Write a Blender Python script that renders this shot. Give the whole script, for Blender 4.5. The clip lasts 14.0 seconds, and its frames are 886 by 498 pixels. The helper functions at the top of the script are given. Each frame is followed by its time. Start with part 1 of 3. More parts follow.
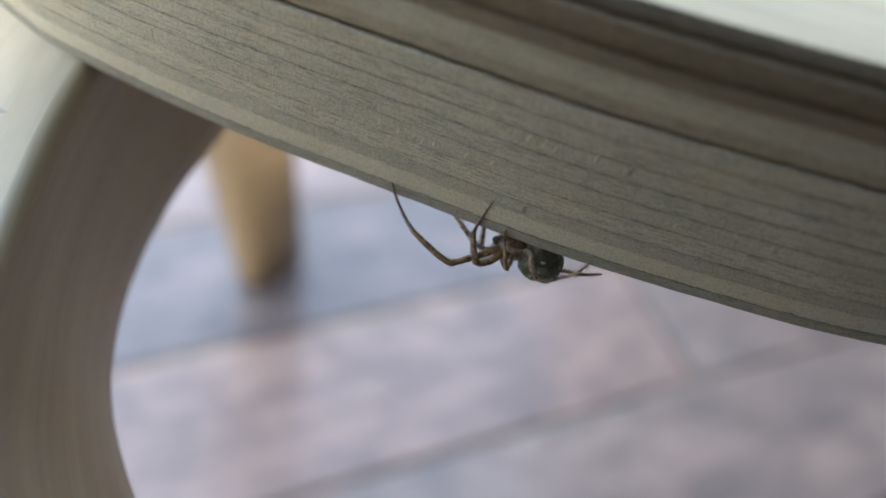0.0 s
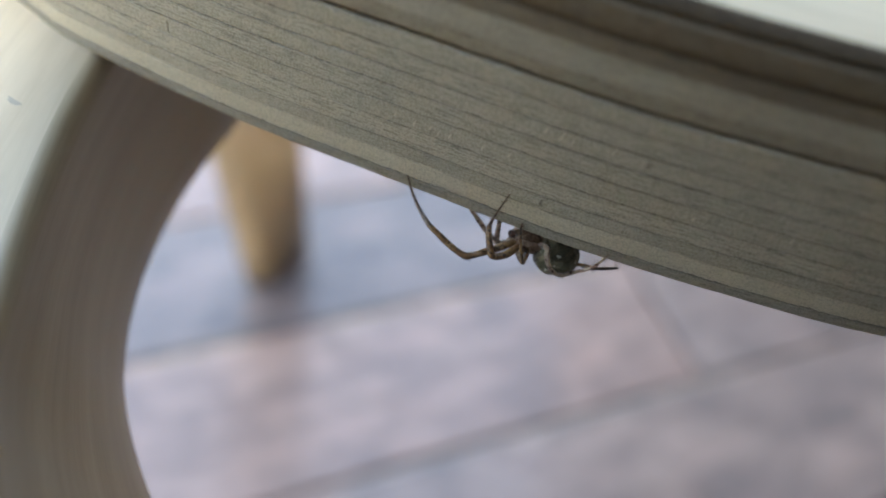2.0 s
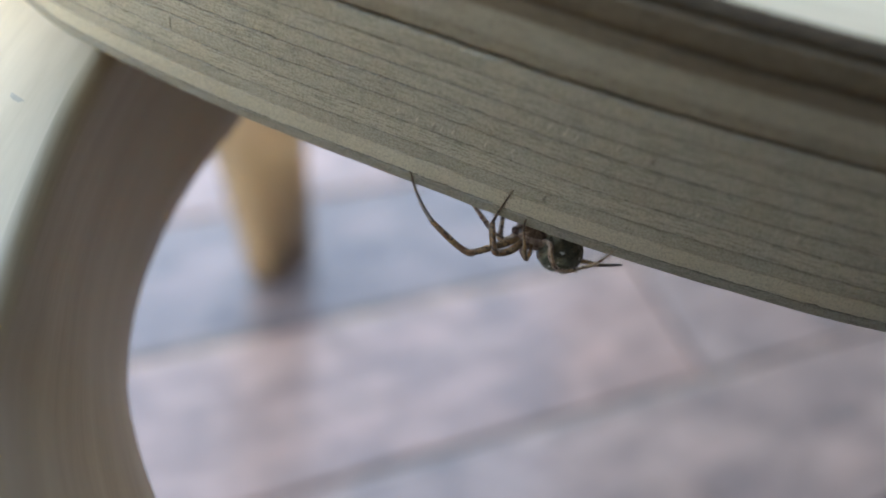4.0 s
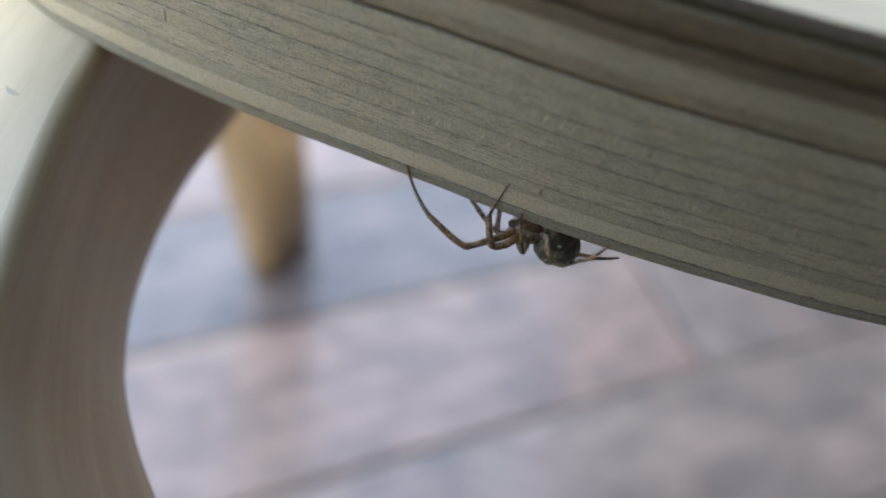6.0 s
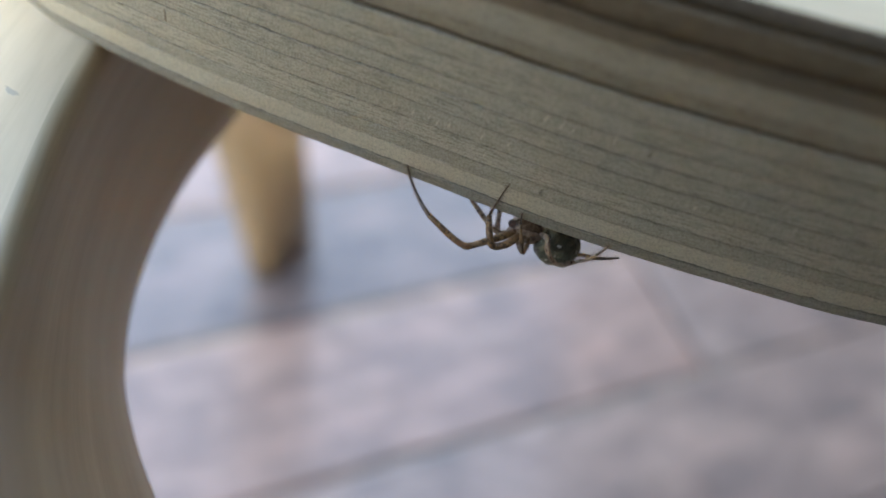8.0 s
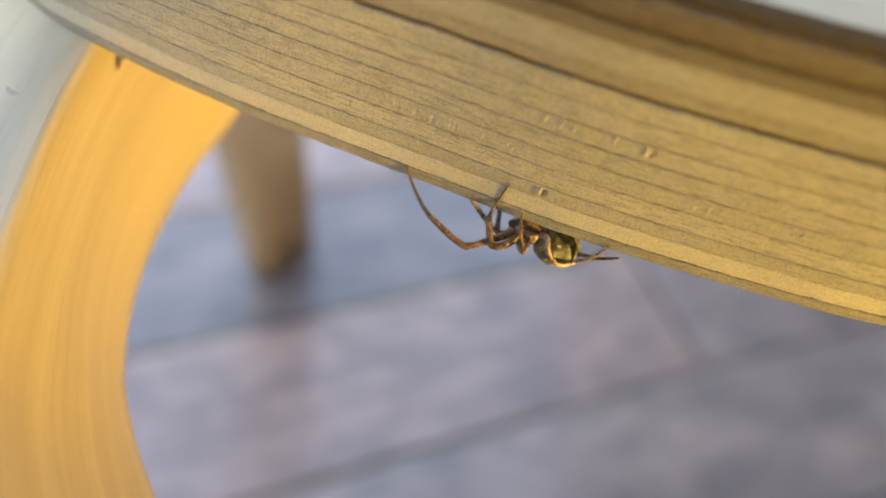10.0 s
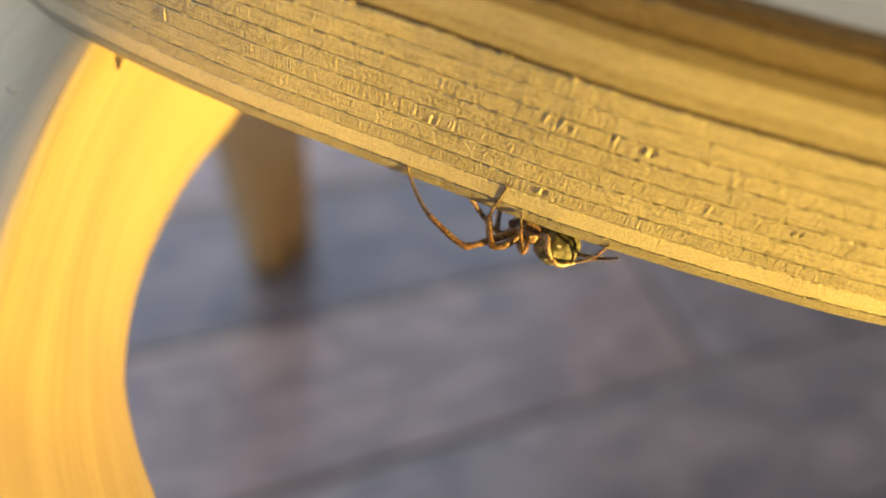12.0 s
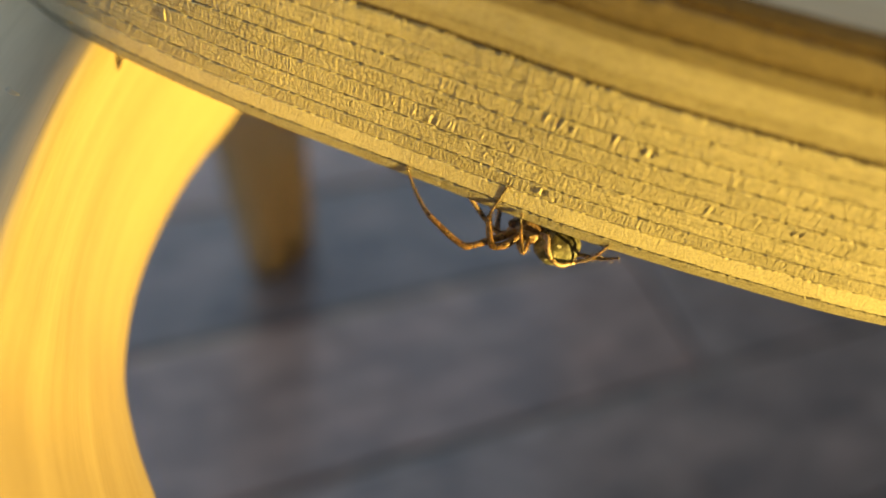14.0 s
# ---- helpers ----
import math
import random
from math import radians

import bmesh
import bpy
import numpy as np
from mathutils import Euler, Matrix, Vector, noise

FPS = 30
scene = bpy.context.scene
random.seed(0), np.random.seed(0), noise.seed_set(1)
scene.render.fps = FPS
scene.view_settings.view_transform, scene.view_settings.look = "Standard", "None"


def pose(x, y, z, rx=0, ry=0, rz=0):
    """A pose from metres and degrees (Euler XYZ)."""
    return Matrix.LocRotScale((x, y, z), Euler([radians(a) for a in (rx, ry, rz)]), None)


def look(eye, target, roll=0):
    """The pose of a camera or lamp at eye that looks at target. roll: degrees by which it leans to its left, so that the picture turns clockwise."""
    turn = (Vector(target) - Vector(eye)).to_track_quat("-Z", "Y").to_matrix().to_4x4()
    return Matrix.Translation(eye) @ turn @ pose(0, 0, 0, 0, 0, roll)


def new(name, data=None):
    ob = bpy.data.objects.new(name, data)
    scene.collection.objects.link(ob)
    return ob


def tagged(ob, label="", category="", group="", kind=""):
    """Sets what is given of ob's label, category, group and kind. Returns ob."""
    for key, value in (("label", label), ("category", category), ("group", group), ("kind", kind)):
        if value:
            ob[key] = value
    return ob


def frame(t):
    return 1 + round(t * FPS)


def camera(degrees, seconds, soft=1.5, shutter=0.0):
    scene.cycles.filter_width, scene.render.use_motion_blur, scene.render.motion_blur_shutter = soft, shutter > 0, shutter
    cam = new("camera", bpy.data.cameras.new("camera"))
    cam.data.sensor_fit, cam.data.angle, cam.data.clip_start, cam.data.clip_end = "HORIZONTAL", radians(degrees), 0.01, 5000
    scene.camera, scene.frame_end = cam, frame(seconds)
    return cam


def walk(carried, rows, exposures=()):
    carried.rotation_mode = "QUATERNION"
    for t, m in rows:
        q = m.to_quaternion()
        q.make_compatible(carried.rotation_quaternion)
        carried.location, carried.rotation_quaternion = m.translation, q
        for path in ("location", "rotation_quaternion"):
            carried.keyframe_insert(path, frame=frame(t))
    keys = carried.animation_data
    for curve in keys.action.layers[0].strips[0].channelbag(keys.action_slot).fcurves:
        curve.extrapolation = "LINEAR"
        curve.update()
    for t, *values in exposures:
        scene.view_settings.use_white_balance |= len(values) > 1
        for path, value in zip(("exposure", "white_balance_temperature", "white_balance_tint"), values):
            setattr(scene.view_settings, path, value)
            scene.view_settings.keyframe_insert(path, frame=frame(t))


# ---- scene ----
cam = camera(60, 14.0, soft=1.6)
cam.data.dof.use_dof = True
cam.data.dof.focus_distance = 0.0835
cam.data.dof.aperture_fstop = 8.6

# PATH-BEGIN
PATH = [(0, pose(0.00059, -2e-05, 0.41702, 40.344, -7.511, 7.998)),
        (0.5, pose(0.00037, -0.00013, 0.41669, 40.707, -7.703, 7.849)),
        (1, pose(0.00033, 3e-05, 0.41666, 40.51, -7.547, 7.999)),
        (1.5, pose(-0.00015, -0.00015, 0.41613, 40.082, -7.342, 8.246)),
        (2, pose(-0.00059, -0.00028, 0.41627, 40.104, -7.378, 8.318)),
        (2.5, pose(-0.00058, -0.0003, 0.41669, 40.345, -7.332, 8.317)),
        (3, pose(-0.00081, -0.00028, 0.41612, 40.216, -7.17, 8.518)),
        (3.2, pose(-0.00077, -0.00026, 0.41611, 40.179, -7.164, 8.515)),
        (4.2, pose(-0.00036, -0.00012, 0.41594, 39.81, -7.101, 8.491)),
        (5, pose(-5e-05, -2e-05, 0.41582, 39.522, -7.053, 8.472)),
        (5.4, pose(0, 0, 0.4158, 39.478, -7.045, 8.469)),
        (14, pose(0, 0, 0.4158, 39.478, -7.045, 8.469))]
# PATH-END
EXPOSURES = [(0.0, 5.22, 6050, 20), (7.5, 5.22, 6050, 20), (8.2, 5.22, 6050, 20), (10.3, 4.75, 5900, 21), (11.5, 4.25, 6100, 21),
             (12.5, 3.87, 6350, 22), (13.4, 3.42, 6350, 19), (14.0, 3.2, 6100, 13)]
walk(cam, PATH, EXPOSURES)

# ---------------------------------------------------------------- light
world = bpy.data.worlds.new("sky")
scene.world = world
world.use_nodes = True
wn = world.node_tree.nodes
wl = world.node_tree.links
SUN_TURN, SUN_RISE = 22.5, 1.4   # degrees from +x towards -y, and above the horizon
to_sun = Vector((math.cos(radians(SUN_RISE)) * math.cos(radians(SUN_TURN)), -math.cos(radians(SUN_RISE)) * math.sin(radians(SUN_TURN)), math.sin(radians(SUN_RISE))))
sky = wn.new("ShaderNodeTexSky")
sky.sky_type = "NISHITA"
sky.sun_disc = False
sky.sun_elevation = radians(SUN_RISE)
sky.sun_rotation = radians(90 + SUN_TURN)
sky.dust_density = 1.0
wl.new(sky.outputs[0], wn["Background"].inputs[0])
wn["Background"].inputs[1].default_value = 0.15

sun_data = bpy.data.lights.new("sun", "SUN")
sun_data.energy = 2.2
sun_data.angle = radians(0.53)
sun_data.color = (1.0, 0.655, 0.105)
sun = new("sun", sun_data)
sun.matrix_world = look(to_sun * 5, (0, 0, 0))


# ---------------------------------------------------------------- materials
def material(name):
    m = bpy.data.materials.new(name)
    m.use_nodes = True
    return m, m.node_tree.nodes, m.node_tree.links, m.node_tree.nodes["Principled BSDF"]


def mapped(n, l, scale, coord="Object"):
    tc = n.new("ShaderNodeTexCoord")
    mp = n.new("ShaderNodeMapping")
    mp.inputs["Scale"].default_value = scale
    l.new(tc.outputs[coord], mp.inputs["Vector"])
    return mp.outputs["Vector"]


def noise_node(n, l, vector, scale=1.0, detail=4.0, rough=0.6, distortion=0.0):
    t = n.new("ShaderNodeTexNoise")
    t.inputs["Scale"].default_value = scale
    t.inputs["Detail"].default_value = detail
    t.inputs["Roughness"].default_value = rough
    t.inputs["Distortion"].default_value = distortion
    l.new(vector, t.inputs["Vector"])
    return t.outputs["Fac"]


def ramp(n, l, fac, stops):
    r = n.new("ShaderNodeValToRGB")
    e = r.color_ramp.elements
    while len(e) < len(stops):
        e.new(0.5)
    for k, (p, c) in enumerate(stops):
        e[k].position = p
        e[k].color = (*c, 1) if len(c) == 3 else c
    l.new(fac, r.inputs["Fac"])
    return r.outputs["Color"]


def mix(n, l, fac, a, b, mode="MIX"):
    m = n.new("ShaderNodeMix")
    m.data_type = "RGBA"
    m.blend_type = mode
    for sock, v in (("Factor", fac), ("A", a), ("B", b)):
        s = [i for i in m.inputs if i.name == sock and i.enabled][0]
        if isinstance(v, (int, float)):
            s.default_value = v
        elif isinstance(v, tuple):
            s.default_value = (*v, 1)
        else:
            l.new(v, s)
    return [o for o in m.outputs if o.enabled][0]


def bump(n, l, height, strength, distance, normal=None):
    b = n.new("ShaderNodeBump")
    b.inputs["Strength"].default_value = strength
    b.inputs["Distance"].default_value = distance
    l.new(height, b.inputs["Height"])
    if normal is not None:
        l.new(normal, b.inputs["Normal"])
    return b.outputs["Normal"]


def ply_material(name, dark, light, grain, relief, gloss=0.45, shine=0.35, dashes=0.4):
    """Weathered veneer edge: grain (x, y, z) scales per metre."""
    m, n, l, p = material(name)
    long = noise_node(n, l, mapped(n, l, grain), 1.0, 6, 0.65, 0.3)
    dash = noise_node(n, l, mapped(n, l, (380, 380, 4300)), 1.0, 4, 0.65, 0.5)
    ribs = noise_node(n, l, mapped(n, l, (4200, 1600, 900)), 1.0, 3, 0.6, 0.3)
    pores = noise_node(n, l, mapped(n, l, (4600, 4600, 3900)), 1.0, 3, 0.7)
    stain = noise_node(n, l, mapped(n, l, (90, 90, 160)), 1.0, 4, 0.6)
    base = ramp(n, l, long, [(0.30, dark), (0.68, light)])
    base = mix(n, l, 0.35, base, ramp(n, l, stain, [(0.35, tuple(c * 0.78 for c in dark)), (0.7, light)]))
    base = mix(n, l, 0.25, base, ramp(n, l, ribs, [(0.36, dark), (0.64, tuple(c * 1.12 for c in light))]))
    base = mix(n, l, dashes, base, ramp(n, l, dash, [(0.40, tuple(c * 0.34 for c in dark)), (0.52, light)]))
    base = mix(n, l, 0.36, base, ramp(n, l, pores, [(0.38, tuple(c * 0.5 for c in dark)), (0.56, light)]))
    info = n.new("ShaderNodeObjectInfo")
    vary = ramp(n, l, info.outputs["Random"], [(0.0, (0.93, 0.925, 0.92)), (1.0, (1.05, 1.045, 1.03))])
    base = mix(n, l, 1.0, base, vary, "MULTIPLY")
    l.new(base, p.inputs["Base Color"])
    p.inputs["Roughness"].default_value = gloss
    p.inputs["Specular IOR Level"].default_value = shine
    nm = bump(n, l, pores, relief, 0.00010)
    nm = bump(n, l, ribs, relief * 0.7, 0.00006, nm)
    nm = bump(n, l, long, relief * 0.6, 0.00006, nm)
    l.new(nm, p.inputs["Normal"])
    return m


PLY_LONG = ply_material("veneer_long_grain", (0.34, 0.312, 0.246), (0.585, 0.541, 0.44), (140, 500, 3400), 0.7, dashes=0.5)
PLY_END = ply_material("veneer_end_grain", (0.34, 0.312, 0.246), (0.565, 0.522, 0.425), (1500, 900, 900), 0.8, dashes=0.25)
PLY_PALE = ply_material("veneer_pale", (0.54, 0.497, 0.392), (0.70, 0.648, 0.525), (160, 500, 2400), 0.35, dashes=0.15)
PLY_GREY = ply_material("veneer_grey", (0.26, 0.24, 0.20), (0.41, 0.382, 0.322), (140, 500, 3400), 0.5, dashes=0.35)
# upper ply: shade on the moulding is put into this brown
PLY_HALF_SHADE = ply_material("veneer_half_shade", (0.175, 0.148, 0.108), (0.295, 0.252, 0.188), (130, 500, 3000), 0.7)
PLY_FRESH = ply_material("fresh_torn_wood", (0.60, 0.55, 0.44), (0.76, 0.70, 0.57), (900, 900, 2400), 0.3, dashes=0.0)
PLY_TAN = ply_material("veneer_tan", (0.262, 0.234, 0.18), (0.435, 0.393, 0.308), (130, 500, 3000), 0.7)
PLY_RIDGE = ply_material("veneer_ridge", (0.37, 0.338, 0.27), (0.525, 0.483, 0.39), (160, 500, 2400), 0.5, dashes=0.25)
# top two plies: same wood, the shade up there painted as darker colour
PLY_SHADE = ply_material("veneer_shade", (0.115, 0.089, 0.059), (0.22, 0.172, 0.115), (130, 500, 3000), 0.7, 0.6, 0.25)
PLY_TOP_SHADE = ply_material("veneer_top_shade", (0.055, 0.041, 0.027), (0.115, 0.087, 0.058), (300, 500, 2000), 0.6, 0.85, 0.1)
GLUE = ply_material("glue_line", (0.045, 0.028, 0.016), (0.13, 0.085, 0.048), (700, 700, 3000), 0.6)


def smooth_wood(name, dark, light, scale, rough=0.42, relief=0.25, coat=0.0, shine=0.5):
    m, n, l, p = material(name)
    v = mapped(n, l, scale, "UV")
    fine = noise_node(n, l, v, 1.0, 6, 0.65, 0.4)
    broad = noise_node(n, l, mapped(n, l, (scale[0] * 0.15, scale[1] * 0.15, 1), "UV"), 1.0, 3, 0.5)
    base = ramp(n, l, fine, [(0.28, dark), (0.70, light)])
    base = mix(n, l, 0.3, base, ramp(n, l, broad, [(0.35, dark), (0.65, light)]))
    l.new(base, p.inputs["Base Color"])
    p.inputs["Roughness"].default_value = rough
    p.inputs["Coat Weight"].default_value = coat
    p.inputs["Coat Roughness"].default_value = 0.22
    p.inputs["Specular IOR Level"].default_value = shine
    l.new(bump(n, l, fine, relief, 0.00012), p.inputs["Normal"])
    return m


def hoop_wood():
    """Bent veneer: long streaks along the bend; the upper arris, the first 4 mm across, has skylight painted in as a
    paler colour.
    """
    m, n, l, p = material("bent_hoop_wood")
    fine = noise_node(n, l, mapped(n, l, (16, 900, 1), "UV"), 1.0, 6, 0.65, 0.3)
    streak = noise_node(n, l, mapped(n, l, (9, 230, 1), "UV"), 1.0, 4, 0.6, 0.5)
    fleck = noise_node(n, l, mapped(n, l, (260, 2600, 1), "UV"), 1.0, 3, 0.6)
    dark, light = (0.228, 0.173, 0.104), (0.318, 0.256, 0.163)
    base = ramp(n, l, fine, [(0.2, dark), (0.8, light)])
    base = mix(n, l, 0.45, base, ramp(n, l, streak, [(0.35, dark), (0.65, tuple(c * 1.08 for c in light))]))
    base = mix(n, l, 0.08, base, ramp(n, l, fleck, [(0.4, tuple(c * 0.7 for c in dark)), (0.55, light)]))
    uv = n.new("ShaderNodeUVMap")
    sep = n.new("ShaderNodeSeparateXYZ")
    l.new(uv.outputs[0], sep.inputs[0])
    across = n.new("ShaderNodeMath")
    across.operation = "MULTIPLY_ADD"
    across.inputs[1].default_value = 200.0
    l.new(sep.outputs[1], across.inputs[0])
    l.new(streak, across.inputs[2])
    # paler band: light on the rounded edge, fading into the side's colour
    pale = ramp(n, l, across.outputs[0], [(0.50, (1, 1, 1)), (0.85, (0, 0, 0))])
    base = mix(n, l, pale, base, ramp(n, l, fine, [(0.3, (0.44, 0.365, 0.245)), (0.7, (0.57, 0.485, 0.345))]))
    l.new(base, p.inputs["Base Color"])
    p.inputs["Roughness"].default_value = 0.42
    nm = bump(n, l, fine, 0.12, 0.00008)
    l.new(bump(n, l, streak, 0.25, 0.00016, nm), p.inputs["Normal"])
    return m


HOOP_WOOD = hoop_wood()
# same wood as the hoop's side, paler: skylight on upper faces put into colour
HOOP_TOP_LIT = smooth_wood("hoop_top_skylit_wood", (0.53, 0.445, 0.315), (0.70, 0.60, 0.45), (30, 420, 1), 0.65, 0.25, 0.0, 0.3)
SCUFF = smooth_wood("grey_scuff", (0.36, 0.32, 0.26), (0.46, 0.41, 0.33), (900, 900, 1))
LEG_WOOD = smooth_wood("leg_wood", (0.27, 0.175, 0.085), (0.38, 0.262, 0.135), (8, 260, 1), 0.4, 0.2, 0.8)


# ---------------------------------------------------------------- mesh helpers
def part(name, bm, mat, parent=None, label="", smooth=True):
    me = bpy.data.meshes.new(name)
    bmesh.ops.recalc_face_normals(bm, faces=bm.faces)
    bm.to_mesh(me)
    bm.free()
    me.materials.append(mat)
    if smooth:
        me.shade_smooth()
    ob = new(name, me)
    if parent is not None:
        ob.parent = parent
    if label:
        ob["label"] = label
    return ob


def empty(name, m, label, category, group="", kind=""):
    ob = new(name)
    ob.matrix_world = m
    ob.empty_display_size = 0.01
    return tagged(ob, label, category, group, kind)


def spline(points, count):
    """Evenly spread points on a Catmull-Rom curve, and the way along it."""
    pts = [Vector(p) for p in points]
    pts = [2 * pts[0] - pts[1], *pts, 2 * pts[-1] - pts[-2]]
    dense = []
    for a, b, c, d in zip(pts, pts[1:], pts[2:], pts[3:]):
        for k in range(24):
            t = k / 24
            dense.append(0.5 * (2 * b + (c - a) * t + (2 * a - 5 * b + 4 * c - d) * t * t + (3 * b - a - 3 * c + d) * t ** 3))
    dense.append(pts[-2])
    run = [0.0]
    for a, b in zip(dense, dense[1:]):
        run.append(run[-1] + (b - a).length)
    out, k = [], 0
    for i in range(count):
        s = run[-1] * i / (count - 1)
        while k < len(run) - 2 and run[k + 1] < s:
            k += 1
        f = (s - run[k]) / max(run[k + 1] - run[k], 1e-12)
        out.append(dense[k].lerp(dense[k + 1], f))
    return out


def sweep(rings, uvs=None):
    """A closed tube from rings of equal count, capped."""
    bm = bmesh.new()
    lay = bm.loops.layers.uv.new("UVMap")
    vs = [[bm.verts.new(p) for p in r] for r in rings]
    n = len(rings[0])
    lengths = [0.0]
    for a, b in zip(rings, rings[1:]):
        lengths.append(lengths[-1] + (b[0] - a[0]).length)
    around = [0.0]
    for k in range(n):
        around.append(around[-1] + (rings[0][(k + 1) % n] - rings[0][k]).length)
    for i in range(len(rings) - 1):
        for k in range(n):
            f = bm.faces.new((vs[i][k], vs[i][(k + 1) % n], vs[i + 1][(k + 1) % n], vs[i + 1][k]))
            for lp, (u, w) in zip(f.loops, ((i, k), (i, k + 1), (i + 1, k + 1), (i + 1, k))):
                lp[lay].uv = (lengths[u], around[w])
    bm.faces.new(vs[0])
    bm.faces.new(vs[-1])
    return bm


def tube(points, radii, sides=10, count=None):
    """A tapered round limb through points."""
    count = count or 6 * len(points)
    pts = spline(points, count)
    rings = []
    for i, p in enumerate(pts):
        t = i / (count - 1) * (len(radii) - 1)
        k = min(int(t), len(radii) - 2)
        r = radii[k] + (radii[k + 1] - radii[k]) * (t - k)
        d = (pts[min(i + 1, count - 1)] - pts[max(i - 1, 0)]).normalized()
        a = d.orthogonal().normalized() if i == 0 else (a - d * a.dot(d)).normalized()
        b = d.cross(a)
        rings.append([p + r * (a * math.cos(q) + b * math.sin(q)) for q in [math.tau * j / sides for j in range(sides)]])
    return sweep(rings)


def ellipsoid(centre, radii, turn, power=1.0, u=28, v=18, lump=0.0, blunt=1.0):
    """An egg: radii along its own axes; power < 1 makes the front end fuller, blunt < 1 squares its ends."""
    bm = bmesh.new()
    bmesh.ops.create_uvsphere(bm, u_segments=u, v_segments=v, radius=1)
    m = Euler([radians(a) for a in turn]).to_matrix()
    for vt in bm.verts:
        p = vt.co.copy()
        g = 1 + (power - 1) * p.x
        p.x = math.copysign(abs(p.x) ** blunt, p.x)
        q = Vector((p.x * radii[0], p.y * radii[1] * g, p.z * radii[2] * g))
        if lump:
            q *= 1 + lump * noise.noise(p * 2.3)
        vt.co = Vector(centre) + m @ q
    return bm


def box(lo, hi, bevel=0.0):
    bm = bmesh.new()
    bmesh.ops.create_cube(bm, size=1)
    lo, hi = Vector(lo), Vector(hi)
    for v in bm.verts:
        v.co = Vector([lo[k] + (v.co[k] + 0.5) * (hi[k] - lo[k]) for k in range(3)])
    if bevel:
        bmesh.ops.bevel(bm, geom=bm.edges[:], offset=bevel, segments=2, profile=0.6, affect="EDGES")
    return bm


def plan_normals(curve):
    """For a plan curve: the level normal to the right of the way, at each point."""
    out = []
    for i in range(len(curve)):
        d = curve[min(i + 1, len(curve) - 1)] - curve[max(i - 1, 0)]
        out.append(Vector((d.y, -d.x, 0)).normalized())
    return out


# ---------------------------------------------------------------- the place
def plank_material(name, tone):
    m, n, l, p = material(name)
    fine = noise_node(n, l, mapped(n, l, (7, 95, 90)), 1.0, 6, 0.65, 0.5)
    broad = noise_node(n, l, mapped(n, l, (11, 26, 11)), 1.0, 4, 0.6, 0.6)
    blotch = noise_node(n, l, mapped(n, l, (24, 42, 20)), 1.0, 4, 0.6, 0.8)
    worn = noise_node(n, l, mapped(n, l, (15, 36, 16)), 1.0, 5, 0.65, 0.5)
    base = ramp(n, l, fine, [(0.28, (0.16, 0.112, 0.098)), (0.72, (0.42, 0.285, 0.235))])
    base = mix(n, l, 0.6, base, ramp(n, l, broad, [(0.36, (0.155, 0.125, 0.122)), (0.50, (0.26, 0.196, 0.18)), (0.66, (0.43, 0.29, 0.25))]))
    base = mix(n, l, 0.4, base, ramp(n, l, blotch, [(0.38, (0.12, 0.098, 0.095)), (0.52, (0.28, 0.20, 0.175)), (0.66, (0.46, 0.33, 0.28))]))
    base = mix(n, l, 1.0, base, tone, "MULTIPLY")
    info = n.new("ShaderNodeObjectInfo")
    vary = ramp(n, l, info.outputs["Random"], [(0.0, (0.92, 0.92, 0.93)), (1.0, (1.08, 1.06, 1.05))])
    l.new(mix(n, l, 1.0, base, vary, "MULTIPLY"), p.inputs["Base Color"])
    l.new(ramp(n, l, worn, [(0.35, (0.26, 0.26, 0.26)), (0.65, (0.48, 0.48, 0.48))]), p.inputs["Roughness"])
    p.inputs["Coat Weight"].default_value = 1.0
    l.new(ramp(n, l, worn, [(0.35, (0.10, 0.10, 0.10)), (0.65, (0.25, 0.25, 0.25))]), p.inputs["Coat Roughness"])
    l.new(bump(n, l, fine, 0.14, 0.0006), p.inputs["Normal"])
    return m


PLANK = plank_material("oiled_floor_plank", (1.07, 1.08, 1.09))
PLANK_WARM = plank_material("reddish_floor_plank", (1.25, 1.16, 1.13))
PLANK_GREY = plank_material("greyish_floor_plank", (0.80, 0.84, 0.89))


def plain_material(name, a, b, scale, rough):
    m, n, l, p = material(name)
    t = noise_node(n, l, mapped(n, l, scale), 1.0, 6, 0.6)
    l.new(ramp(n, l, t, [(0.3, a), (0.7, b)]), p.inputs["Base Color"])
    p.inputs["Roughness"].default_value = rough
    l.new(bump(n, l, t, 0.3, 0.002), p.inputs["Normal"])
    return m


BLOCKER_BROWN = plain_material("blocker_dark_brown", (0.055, 0.042, 0.032), (0.10, 0.08, 0.06), (3, 3, 40), 0.7)
MATTE_BLACK = plain_material("matte_black", (0.018, 0.015, 0.012), (0.04, 0.033, 0.027), (40, 40, 3), 0.75)
EARTH = plain_material("ground_soil", (0.06, 0.06, 0.04), (0.12, 0.11, 0.07), (1.5, 1.5, 1.5), 0.9)


tagged(part("ground", box((-400, -400, -0.4), (400, 400, -0.07)), EARTH, smooth=False), "bare soil and short grass round the terrace", "ground", kind="structure")
# three unseen blocks, added only to cut skylight and darken the rail's right
tagged(part("pillar", box((-0.105, -0.15, 0.0006), (0.042, -0.015, 2.5), 0.004), MATTE_BLACK, smooth=False), "unseen dark block added behind the camera to shade the rail", "pillar", kind="structure")
tagged(part("blocker_west", box((-1.75, -0.33, 0.0006), (-1.6, 0.45, 2.5)), MATTE_BLACK, smooth=False), "unseen dark wall added to cut western skylight off the rail", "wall", kind="structure")
tagged(part("blocker_south", box((-0.105, -0.85, 0.0006), (0.45, -0.19, 2.5)), MATTE_BLACK, smooth=False), "unseen dark wall added to cut skylight from behind the camera", "wall", kind="structure")


